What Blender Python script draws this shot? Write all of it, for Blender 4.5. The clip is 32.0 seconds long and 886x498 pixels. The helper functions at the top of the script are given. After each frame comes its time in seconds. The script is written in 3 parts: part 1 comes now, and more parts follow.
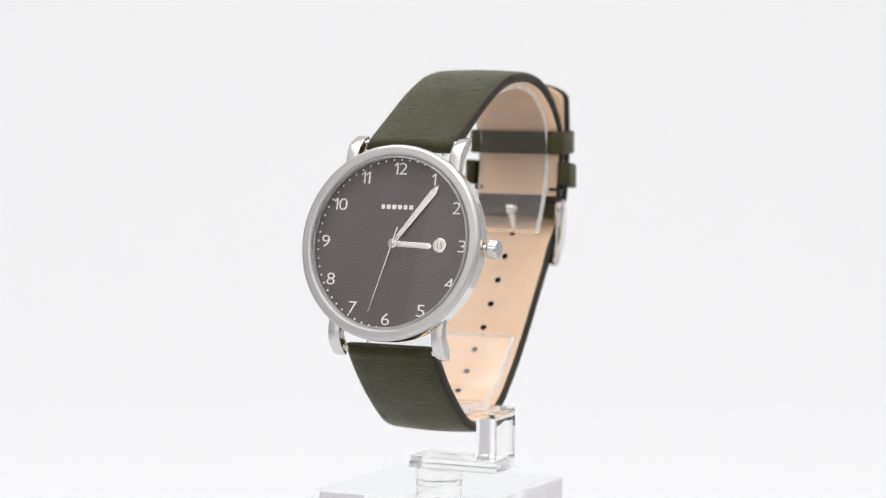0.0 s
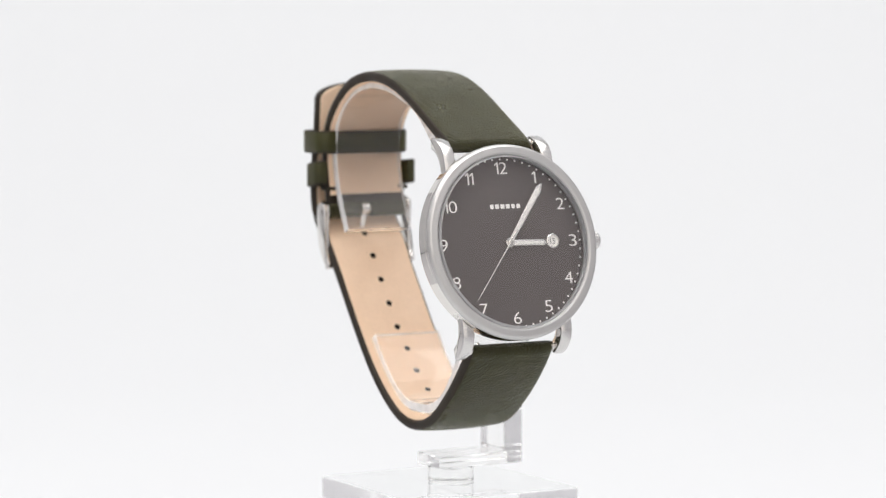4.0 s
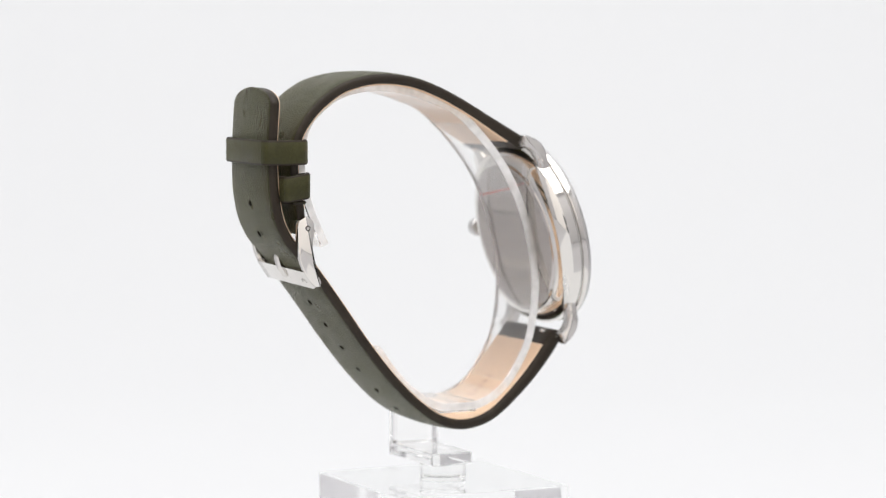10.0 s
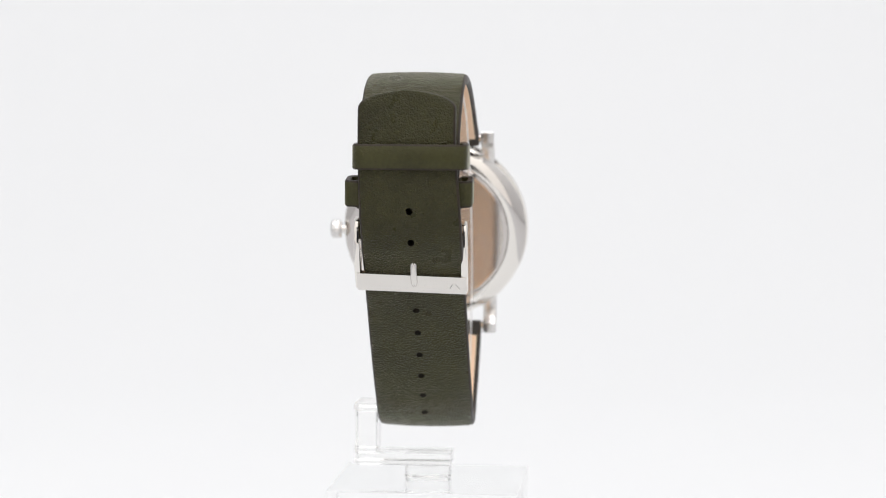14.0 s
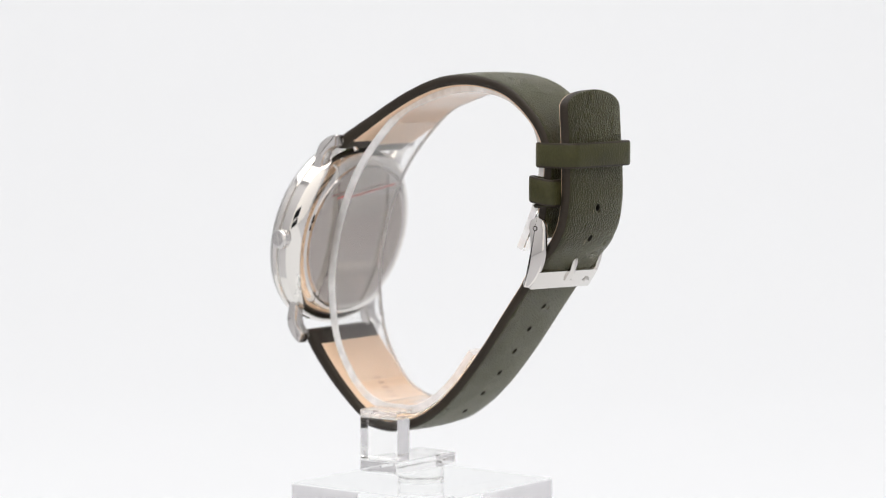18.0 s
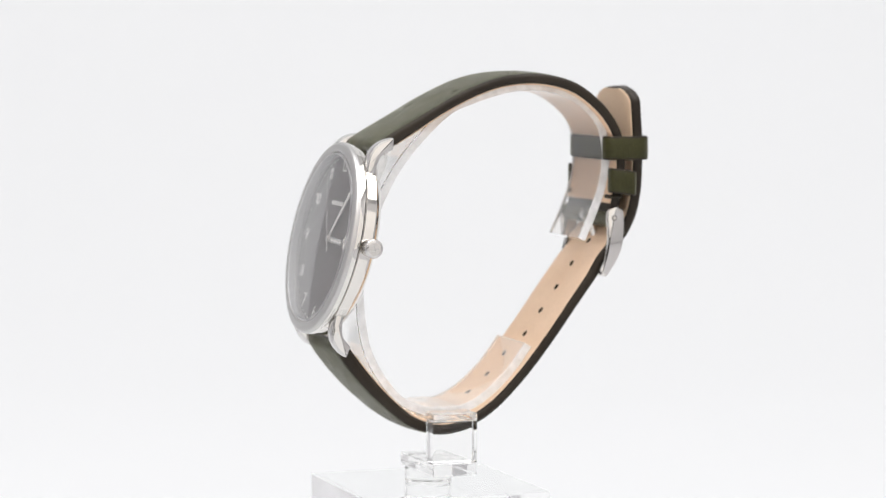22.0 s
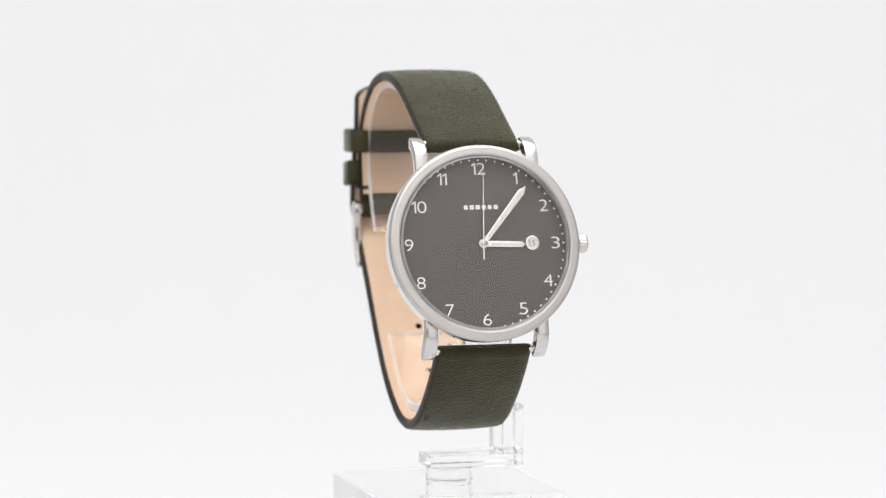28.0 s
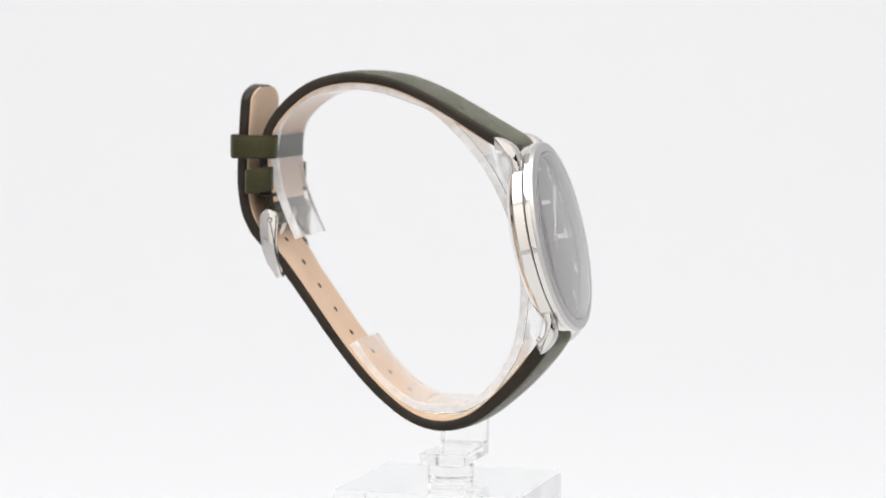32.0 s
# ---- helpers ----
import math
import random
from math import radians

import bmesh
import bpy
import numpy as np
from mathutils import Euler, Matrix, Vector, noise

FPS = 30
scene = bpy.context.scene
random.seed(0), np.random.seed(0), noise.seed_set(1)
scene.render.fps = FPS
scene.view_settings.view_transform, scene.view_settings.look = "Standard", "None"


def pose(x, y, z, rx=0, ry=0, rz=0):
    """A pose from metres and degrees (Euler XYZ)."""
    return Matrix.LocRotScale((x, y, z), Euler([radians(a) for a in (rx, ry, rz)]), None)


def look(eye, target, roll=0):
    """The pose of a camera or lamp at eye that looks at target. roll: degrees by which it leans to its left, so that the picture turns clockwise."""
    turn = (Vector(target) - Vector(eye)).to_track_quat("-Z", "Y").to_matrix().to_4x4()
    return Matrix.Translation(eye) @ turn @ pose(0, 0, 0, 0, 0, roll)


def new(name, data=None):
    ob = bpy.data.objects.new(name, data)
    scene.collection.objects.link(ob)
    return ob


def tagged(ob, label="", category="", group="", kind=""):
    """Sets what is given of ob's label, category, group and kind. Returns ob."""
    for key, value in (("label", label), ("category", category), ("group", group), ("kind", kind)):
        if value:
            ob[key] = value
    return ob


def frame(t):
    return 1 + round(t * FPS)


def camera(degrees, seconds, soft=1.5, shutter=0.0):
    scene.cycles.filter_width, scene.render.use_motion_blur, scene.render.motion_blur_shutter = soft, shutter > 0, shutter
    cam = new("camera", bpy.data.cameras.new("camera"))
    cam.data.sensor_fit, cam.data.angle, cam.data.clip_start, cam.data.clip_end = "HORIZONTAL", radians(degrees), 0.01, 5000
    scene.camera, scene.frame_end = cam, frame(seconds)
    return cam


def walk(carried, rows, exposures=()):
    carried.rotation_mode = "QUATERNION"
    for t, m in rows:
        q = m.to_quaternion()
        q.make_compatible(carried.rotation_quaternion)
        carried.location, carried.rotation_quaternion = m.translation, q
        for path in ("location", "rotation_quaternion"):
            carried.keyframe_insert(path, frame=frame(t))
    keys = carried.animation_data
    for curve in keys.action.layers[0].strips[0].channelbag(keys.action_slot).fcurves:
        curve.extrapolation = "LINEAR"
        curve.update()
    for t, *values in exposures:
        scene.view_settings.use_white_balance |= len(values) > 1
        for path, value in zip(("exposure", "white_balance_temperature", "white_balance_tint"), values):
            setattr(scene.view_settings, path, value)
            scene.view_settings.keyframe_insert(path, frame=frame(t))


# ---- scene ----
import itertools

# The camera stands still; the product on its clear stand turns before it.
CLIP = 32.0
LIFT = 0.108                      # height of the turning frame's zero above the table
RATE, FRONT = 14.400, 1.853       # degrees a second, and when the dial faces the camera
cam = camera(17.79, CLIP, 1.1)
cam.data.dof.use_dof, cam.data.dof.focus_distance, cam.data.dof.aperture_fstop = True, 0.560, 17.5
EYE = Vector((0.0, -0.5927, 0.0483 + LIFT))
walk(cam, [(0.0, look(EYE, EYE + Vector((0.0021036, 0.9968329, -0.0794966)), 0.2)),
           (CLIP, look(EYE, EYE + Vector((0.0021036, 0.9968329, -0.0794966)), 0.2))])

# ---- light ----
world = bpy.data.worlds.new("studio_dark")
world.use_nodes = True
world.node_tree.nodes["Background"].inputs[0].default_value = (0.02, 0.02, 0.022, 1)
scene.world = world
scene.view_settings.exposure = 0.06
scene.cycles.max_bounces, scene.cycles.transmission_bounces, scene.cycles.glossy_bounces = 32, 32, 12


def softbox(name, eye, target, sx, sy, watts, colour):
    lamp = bpy.data.lights.new(name, "AREA")
    lamp.shape, lamp.size, lamp.size_y, lamp.energy, lamp.color = "RECTANGLE", sx, sy, watts, colour
    ob = new(name, lamp)
    ob.matrix_world = look(eye, target)
    return ob


softbox("overhead_softbox", (0.0, -0.12, 0.93), (0.0, -0.12, 0.0), 1.30, 0.90, 8.6, (0.995, 0.992, 1.0))


# ---- materials ----
def material(name, colour, rough=0.5, metal=0.0):
    m = bpy.data.materials.new(name)
    m.use_nodes = True
    b = m.node_tree.nodes["Principled BSDF"]
    b.inputs["Base Color"].default_value = (*colour, 1)
    b.inputs["Roughness"].default_value = rough
    b.inputs["Metallic"].default_value = metal
    return m, b, m.node_tree.nodes, m.node_tree.links


def coords(nodes, links, scale=(1, 1, 1)):
    c, mp = nodes.new("ShaderNodeTexCoord"), nodes.new("ShaderNodeMapping")
    mp.inputs["Scale"].default_value = scale
    links.new(c.outputs["Object"], mp.inputs["Vector"])
    return mp.outputs["Vector"]


def noise_node(nodes, links, vec, scale, detail=4.0, rough=0.55):
    n = nodes.new("ShaderNodeTexNoise")
    n.inputs["Scale"].default_value, n.inputs["Detail"].default_value, n.inputs["Roughness"].default_value = scale, detail, rough
    links.new(vec, n.inputs["Vector"])
    return n.outputs["Fac"]


def ramp(nodes, links, fac, stops):
    r = nodes.new("ShaderNodeValToRGB")
    while len(r.color_ramp.elements) < len(stops):
        r.color_ramp.elements.new(0.5)
    for e, (p, c) in zip(r.color_ramp.elements, stops):
        e.position, e.color = p, (*c, 1) if len(c) == 3 else c
    links.new(fac, r.inputs["Fac"])
    return r.outputs["Color"]


def bump(nodes, links, bsdf, height, strength, distance):
    b = nodes.new("ShaderNodeBump")
    b.inputs["Strength"].default_value, b.inputs["Distance"].default_value = strength, distance
    links.new(height, b.inputs["Height"])
    links.new(b.outputs["Normal"], bsdf.inputs["Normal"])


def mixed(nodes, links, a, b, fac, mode="MIX"):
    n = nodes.new("ShaderNodeMix")
    n.data_type, n.blend_type = "RGBA", mode
    n.inputs["Factor"].default_value = fac
    links.new(a, n.inputs["A"])
    links.new(b, n.inputs["B"])
    return n.outputs["Result"]


def leather(name, dark, light, pebble, depth, rough, grain=0.6):
    m, b, n, l = material(name, light, rough)
    v = coords(n, l)
    big = noise_node(n, l, v, 90, 5)
    col = ramp(n, l, big, [(0.3, dark), (0.7, light)])
    fine = noise_node(n, l, v, 1600, 4)
    tint = ramp(n, l, fine, [(0.25, (0.72, 0.72, 0.72)), (0.75, (1.2, 1.2, 1.2))])
    l.new(mixed(n, l, col, tint, grain, "MULTIPLY"), b.inputs["Base Color"])
    vor = n.new("ShaderNodeTexVoronoi")
    vor.inputs["Scale"].default_value = pebble
    l.new(v, vor.inputs["Vector"])
    add = n.new("ShaderNodeMath")
    add.operation = "ADD"
    l.new(vor.outputs["Distance"], add.inputs[0])
    l.new(noise_node(n, l, v, pebble * 0.6, 5), add.inputs[1])
    bump(n, l, b, add.outputs[0], depth, 0.00025)
    l.new(ramp(n, l, noise_node(n, l, v, 250, 3), [(0.3, (rough - 0.08,) * 3), (0.7, (rough + 0.1,) * 3)]), b.inputs["Roughness"])
    b.inputs["Specular IOR Level"].default_value = 0.24
    b.inputs["Sheen Weight"].default_value, b.inputs["Sheen Roughness"].default_value = (0.47 if pebble < 2900 else 0.0), 0.3
    b.inputs["Sheen Tint"].default_value = (0.64, 0.64, 0.45, 1)
    return m


def steel(name, colour, rough):
    m, b, n, l = material(name, colour, rough, 1.0)
    v = coords(n, l)
    both = mixed(n, l, noise_node(n, l, v, 130, 3), noise_node(n, l, v, 900, 4), 0.4)
    l.new(ramp(n, l, both, [(0.3, (rough * 0.92,) * 3), (0.7, (rough * 1.08,) * 3)]), b.inputs["Roughness"])
    return m


def clear(name, colour, rough, ior):
    m, b, _, _ = material(name, colour, rough)
    b.inputs["Transmission Weight"].default_value, b.inputs["IOR"].default_value = 1.0, ior
    return m


def pane(name, tint, normal_gloss, rough, sheets=1):
    """A thin clear sheet: gloss by Schlick's rule, the same from both sides; sheets=2 counts both faces of the glass."""
    m = bpy.data.materials.new(name)
    m.use_nodes = True
    n, l = m.node_tree.nodes, m.node_tree.links
    n.remove(n["Principled BSDF"])
    t, g, mix, lw = n.new("ShaderNodeBsdfTransparent"), n.new("ShaderNodeBsdfGlossy"), n.new("ShaderNodeMixShader"), n.new("ShaderNodeLayerWeight")
    t.inputs["Color"].default_value = (*tint, 1)
    g.inputs["Roughness"].default_value, lw.inputs["Blend"].default_value = rough, 0.5
    power, scale = n.new("ShaderNodeMath"), n.new("ShaderNodeMath")
    power.operation, scale.operation = "POWER", "MULTIPLY_ADD"
    power.inputs[1].default_value = 5.0 if sheets == 1 else 3.2
    scale.inputs[1].default_value, scale.inputs[2].default_value = 1 - normal_gloss * sheets, normal_gloss * (1.0 if sheets == 1 else 1.9)
    l.new(lw.outputs["Facing"], power.inputs[0])
    l.new(power.outputs[0], scale.inputs[0])
    l.new(scale.outputs[0], mix.inputs["Fac"])
    l.new(t.outputs["BSDF"], mix.inputs[1])
    l.new(g.outputs["BSDF"], mix.inputs[2])
    l.new(mix.outputs["Shader"], n["Material Output"].inputs["Surface"])
    return m


def scattering(m, colour, haze, back_share):
    """Dulls a clear surface: a share of the light is scattered, part of it onwards and part back."""
    n, l = m.node_tree.nodes, m.node_tree.links
    on, back, both, mix = n.new("ShaderNodeBsdfTranslucent"), n.new("ShaderNodeBsdfDiffuse"), n.new("ShaderNodeMixShader"), n.new("ShaderNodeMixShader")
    for x in (on, back):
        x.inputs["Color"].default_value = (*colour, 1)
    both.inputs["Fac"].default_value = back_share
    l.new(on.outputs["BSDF"], both.inputs[1])
    l.new(back.outputs["BSDF"], both.inputs[2])
    out = n["Material Output"].inputs["Surface"]
    sheet = out.links[0].from_socket
    l.new(ramp(n, l, noise_node(n, l, coords(n, l), 400, 3), [(0.3, (haze * 0.85,) * 3), (0.7, (haze * 1.15,) * 3)]), mix.inputs["Fac"])
    l.new(sheet, mix.inputs[1])
    l.new(both.outputs["Shader"], mix.inputs[2])
    l.new(mix.outputs["Shader"], out)
    return m


def sawn(name, colour, haze):
    """The milky cut edge of a clear sheet: part of the light passes, part is scattered."""
    m, b, n, l = material(name, colour, 0.3)
    t, mix = n.new("ShaderNodeBsdfTransparent"), n.new("ShaderNodeMixShader")
    t.inputs["Color"].default_value = (*colour, 1)
    l.new(ramp(n, l, noise_node(n, l, coords(n, l), 700, 3), [(0.3, (haze * 0.95,) * 3), (0.7, (haze * 1.05,) * 3)]), mix.inputs["Fac"])
    l.new(t.outputs["BSDF"], mix.inputs[1])
    l.new(b.outputs["BSDF"], mix.inputs[2])
    l.new(mix.outputs["Shader"], n["Material Output"].inputs["Surface"])
    return m


def paint(name, colour, rough=0.5, metal=0.0, grain=1200):
    m, b, n, l = material(name, colour, rough, metal)
    f = noise_node(n, l, coords(n, l), grain, 3)
    l.new(ramp(n, l, f, [(0.3, tuple(c * 0.9 for c in colour)), (0.7, tuple(min(1, c * 1.08) for c in colour))]), b.inputs["Base Color"])
    return m


OLIVE = leather("olive_leather", (0.023, 0.0215, 0.0055), (0.036, 0.034, 0.0095), 2850, 0.8, 0.34)
OLIVE_SMOOTH = leather("olive_keeper_leather", (0.030, 0.029, 0.009), (0.047, 0.045, 0.014), 2600, 0.22, 0.36)
EDGE = leather("dark_edge_paint", (0.020, 0.014, 0.009), (0.032, 0.024, 0.016), 3000, 0.12, 0.42)
TAN = leather("tan_lining_leather", (0.79, 0.57, 0.395), (0.86, 0.64, 0.46), 3000, 0.10, 0.55, 0.15)
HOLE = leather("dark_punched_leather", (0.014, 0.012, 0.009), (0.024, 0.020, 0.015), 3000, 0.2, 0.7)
POLISHED = steel("polished_steel", (0.69, 0.665, 0.635), 0.10)
BACK = steel("caseback_steel", (0.56, 0.53, 0.505), 0.08)
MIRROR = steel("mirror_steel", (0.76, 0.735, 0.70), 0.05)
LUG = steel("soft_polished_steel", (0.66, 0.645, 0.63), 0.26)
SATIN = steel("satin_steel", (0.57, 0.56, 0.55), 0.38)
SILVERED = steel("silvered_metal", (0.86, 0.84, 0.81), 0.26)
LUME = paint("white_inlay", (0.82, 0.80, 0.76), 0.45)
PRINT = paint("white_print", (0.90, 0.88, 0.85), 0.4)
INK = paint("dark_print", (0.03, 0.03, 0.03), 0.5)
EMBOSS = paint("pressed_mark_in_tan", (0.66, 0.44, 0.30), 0.6)
RED = paint("red_print", (0.65, 0.10, 0.09), 0.45)
INNER = pane("glass_inner_face", (1, 1, 1), 0.0, 0.0)
GLASS = pane("crystal_glass", (0.97, 0.97, 0.97), 0.026, 0.0, 2)
PALE = clear("pale_clear_acrylic", (0.992, 0.992, 0.985), 0.0, 1.3)
ACRYLIC = clear("clear_acrylic", (0.985, 0.99, 0.985), 0.0, 1.49)
RIBBON = scattering(clear("thin_clear_acrylic", (0.996, 0.994, 0.99), 0.0, 1.36), (0.98, 0.975, 0.97), 0.06, 0.5)
# white scatter stands in for light piped to the ring's clear edge
RIM = scattering(clear("whitened_acrylic_edge", (0.996, 0.994, 0.99), 0.08, 1.36), (0.99, 0.985, 0.98), 0.62, 0.85)
# grey haze painted in place of reflections inside the crystal's edge
GLASS_HAZE = scattering(pane("hazed_glass_edge", (0.90, 0.90, 0.91), 0.10, 0.1), (0.90, 0.90, 0.91), 0.35, 0.5)
FILM = sawn("hazy_protective_film", (0.95, 0.935, 0.92), 0.05)


def dial_metal():
    m, b, n, l = material("grey_brown_dial", (0.103, 0.086, 0.083), 0.5, 0.1)
    v = coords(n, l)
    f = noise_node(n, l, v, 220, 3)
    l.new(ramp(n, l, f, [(0.3, (0.100, 0.0835, 0.0805)), (0.7, (0.106, 0.0885, 0.0855))]), b.inputs["Base Color"])
    return m


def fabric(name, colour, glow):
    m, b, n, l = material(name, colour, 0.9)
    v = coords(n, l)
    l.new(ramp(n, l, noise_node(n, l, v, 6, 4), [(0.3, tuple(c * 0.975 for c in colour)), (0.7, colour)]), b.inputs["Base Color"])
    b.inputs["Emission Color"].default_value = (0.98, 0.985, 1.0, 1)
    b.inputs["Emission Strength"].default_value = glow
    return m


DIAL = dial_metal()
# the backdrop's even white is added glow over a dark grey base
SWEEP = fabric("white_glowing_sweep", (0.24, 0.24, 0.24), 0.606)
WALLS = fabric("white_tent_fabric", (0.80, 0.80, 0.80), 0.0)
TABLE = fabric("grey_table", (0.50, 0.495, 0.51), 0.0)
SIDES = fabric("grey_tent_fabric", (0.55, 0.545, 0.555), 0.0)
# glow added to the unseen front wall as even fill
CREAM = fabric("cream_front_fill", (0.82, 0.78, 0.73), 0.29)


# ---- mesh helpers: everything in the turning frame is written in millimetres ----
def mesh_of(name, verts, faces, mats, slots=None, sharp=40, turn=True):
    me = bpy.data.meshes.new(name)
    me.from_pydata([tuple(v) for v in verts], [], faces)
    for m in mats if isinstance(mats, (list, tuple)) else [mats]:
        me.materials.append(m)
    if slots:
        me.polygons.foreach_set("material_index", slots)
    bm = bmesh.new()
    bm.from_mesh(me)
    bmesh.ops.remove_doubles(bm, verts=bm.verts, dist=1e-7)
    if turn:
        bmesh.ops.recalc_face_normals(bm, faces=bm.faces)
    bm.to_mesh(me)
    bm.free()
    # plain end faces stay flat, so that rounded rims do not bend their shading
    top = max(p.area for p in me.polygons)
    me.polygons.foreach_set("use_smooth", [len(p.vertices) < 9 or p.area < 0.3 * top for p in me.polygons])
    me.set_sharp_from_angle(angle=radians(sharp))
    me.update()
    return me


BASE = {}


def thing(name, base, label, category, group=""):
    ob = new(name)
    ob.empty_display_size = 0.01
    ob.matrix_basis = pose(0, 0, LIFT + base / 1000)
    BASE[ob] = base
    return tagged(ob, label, category, group)


def part(name, data, parent, label="", m=None):
    """Links a mesh or (verts, faces, materials[, slots, sharp]) in millimetres as one part of its thing."""
    top = parent
    while top.parent:
        top = top.parent
    if not isinstance(data, bpy.types.Mesh):
        v, f, mats, *more = data
        fit = Matrix.Diagonal((0.001, 0.001, 0.001, 1)) @ Matrix.Translation((0, 0, -BASE[top])) @ (m or Matrix())
        data = mesh_of(name, [fit @ Vector(p) for p in v], f, mats, *more)
    ob = new(name, data)
    ob.parent = parent
    return tagged(ob, label) if label else ob


link_part = part


def lathe(profile, n=96):
    """Turns (radius, height) pairs round the z axis; a first or last radius of 0 closes the end."""
    v, f = [], []
    for r, h in profile:
        v += [(r * math.cos(2 * math.pi * i / n), r * math.sin(2 * math.pi * i / n), h) for i in range(n)]
    for k in range(len(profile) - 1):
        for i in range(n):
            j = (i + 1) % n
            f.append((k * n + i, k * n + j, (k + 1) * n + j, (k + 1) * n + i))
    return v, f


def ring_lathe(profile, n=96):
    """The same with the profile closed into a ring."""
    return lathe(list(profile) + [profile[0]], n)


def prism(outline, lo, hi, bevel=0.0, axis="z"):
    """A plate from a flat outline with chamfered rims. axis x: the outline is (y, z); axis z: (x, y)."""
    k = len(outline)
    pts = [Vector(p) for p in outline]
    area = sum(a.x * b.y - a.y * b.x for a, b in zip(pts, pts[1:] + pts[:1]))
    side = 1 if area > 0 else -1

    def inset(d):
        out = []
        for i in range(k):
            a, b, c = pts[i - 1], pts[i], pts[(i + 1) % k]
            e, g = (b - a).normalized(), (c - b).normalized()
            n1, n2 = Vector((-e.y, e.x)) * side, Vector((-g.y, g.x)) * side
            h = (n1 + n2)
            h = h / max(0.35, h.length_squared / 2)
            out.append(b + h * d)
        return out
    c = bevel * 0.29
    rings = [(inset(bevel), lo), (inset(c), lo + c), (pts, lo + bevel), (pts, hi - bevel), (inset(c), hi - c), (inset(bevel), hi)] if bevel else [(pts, lo), (pts, hi)]
    v = [((h, p.x, p.y) if axis == "x" else (p.x, p.y, h)) for ps, h in rings for p in ps]
    f = [(r * k + i, r * k + (i + 1) % k, (r + 1) * k + (i + 1) % k, (r + 1) * k + i) for r in range(len(rings) - 1) for i in range(k)]
    f += [tuple(range(k)), tuple(range((len(rings) - 1) * k, len(rings) * k))]
    return v, f


def rounded(x0, y0, x1, y1, r, n=6):
    out = []
    for cx, cy, a in ((x1 - r, y1 - r, 0), (x0 + r, y1 - r, 90), (x0 + r, y0 + r, 180), (x1 - r, y0 + r, 270)):
        out += [(cx + r * math.cos(radians(a + 90 * i / n)), cy + r * math.sin(radians(a + 90 * i / n))) for i in range(n + 1)]
    return out


def box(x0, y0, z0, x1, y1, z1, r=0.4, bevel=0.25):
    return prism(rounded(x0, y0, x1, y1, r), z0, z1, bevel)


def tube(points, radius, n=14):
    """A round bar along 3D points, closed at both ends."""
    v, f = [], []
    pts = [Vector(p) for p in points]
    for i, p in enumerate(pts):
        t = (pts[min(i + 1, len(pts) - 1)] - pts[max(i - 1, 0)]).normalized()
        a = t.orthogonal().normalized() if abs(t.x) > 0.9 else t.cross(Vector((1, 0, 0))).normalized()
        b = t.cross(a)
        r = radius[i] if isinstance(radius, (list, tuple)) else radius
        v += [p + (a * math.cos(2 * math.pi * k / n) + b * math.sin(2 * math.pi * k / n)) * r for k in range(n)]
    for i, k in itertools.product(range(len(pts) - 1), range(n)):
        j = (k + 1) % n
        f.append((i * n + k, i * n + j, (i + 1) * n + j, (i + 1) * n + k))
    f += [tuple(range(n)), tuple(range((len(pts) - 1) * n, len(pts) * n))]
    return v, f


class Path:
    """A smooth line in the (y, z) plane, by length."""

    def __init__(self, knots, out):
        p = [np.array(k, float) for k in knots]
        p = [2 * p[0] - p[1]] + p + [2 * p[-1] - p[-2]]
        pts = []
        for a, b, c, d in zip(p, p[1:], p[2:], p[3:]):
            for t in np.linspace(0, 1, 24, endpoint=False):
                pts.append(0.5 * (2 * b + (c - a) * t + (2 * a - 5 * b + 4 * c - d) * t * t + (3 * b - a - 3 * c + d) * t ** 3))
        self.pts = np.array(pts + [p[-2]])
        for _ in range(14):
            self.pts[1:-1] = 0.25 * self.pts[:-2] + 0.5 * self.pts[1:-1] + 0.25 * self.pts[2:]
        self.s = np.concatenate([[0], np.cumsum(np.linalg.norm(np.diff(self.pts, axis=0), axis=1))])
        self.length, self.out = self.s[-1], out

    def at(self, s, off=0.0):
        y, z = (np.interp(s, self.s, self.pts[:, k]) for k in (0, 1))
        a, b = max(0, s - 0.4), min(self.length, s + 0.4)
        t = np.array([np.interp(b, self.s, self.pts[:, k]) - np.interp(a, self.s, self.pts[:, k]) for k in (0, 1)])
        t = t / np.linalg.norm(t)
        n = np.array([-t[1], t[0]]) * self.out
        return y + n[0] * off, z + n[1] * off

    def nearest(self, y, z):
        return self.s[np.argmin(np.hypot(self.pts[:, 0] - y, self.pts[:, 1] - z))]


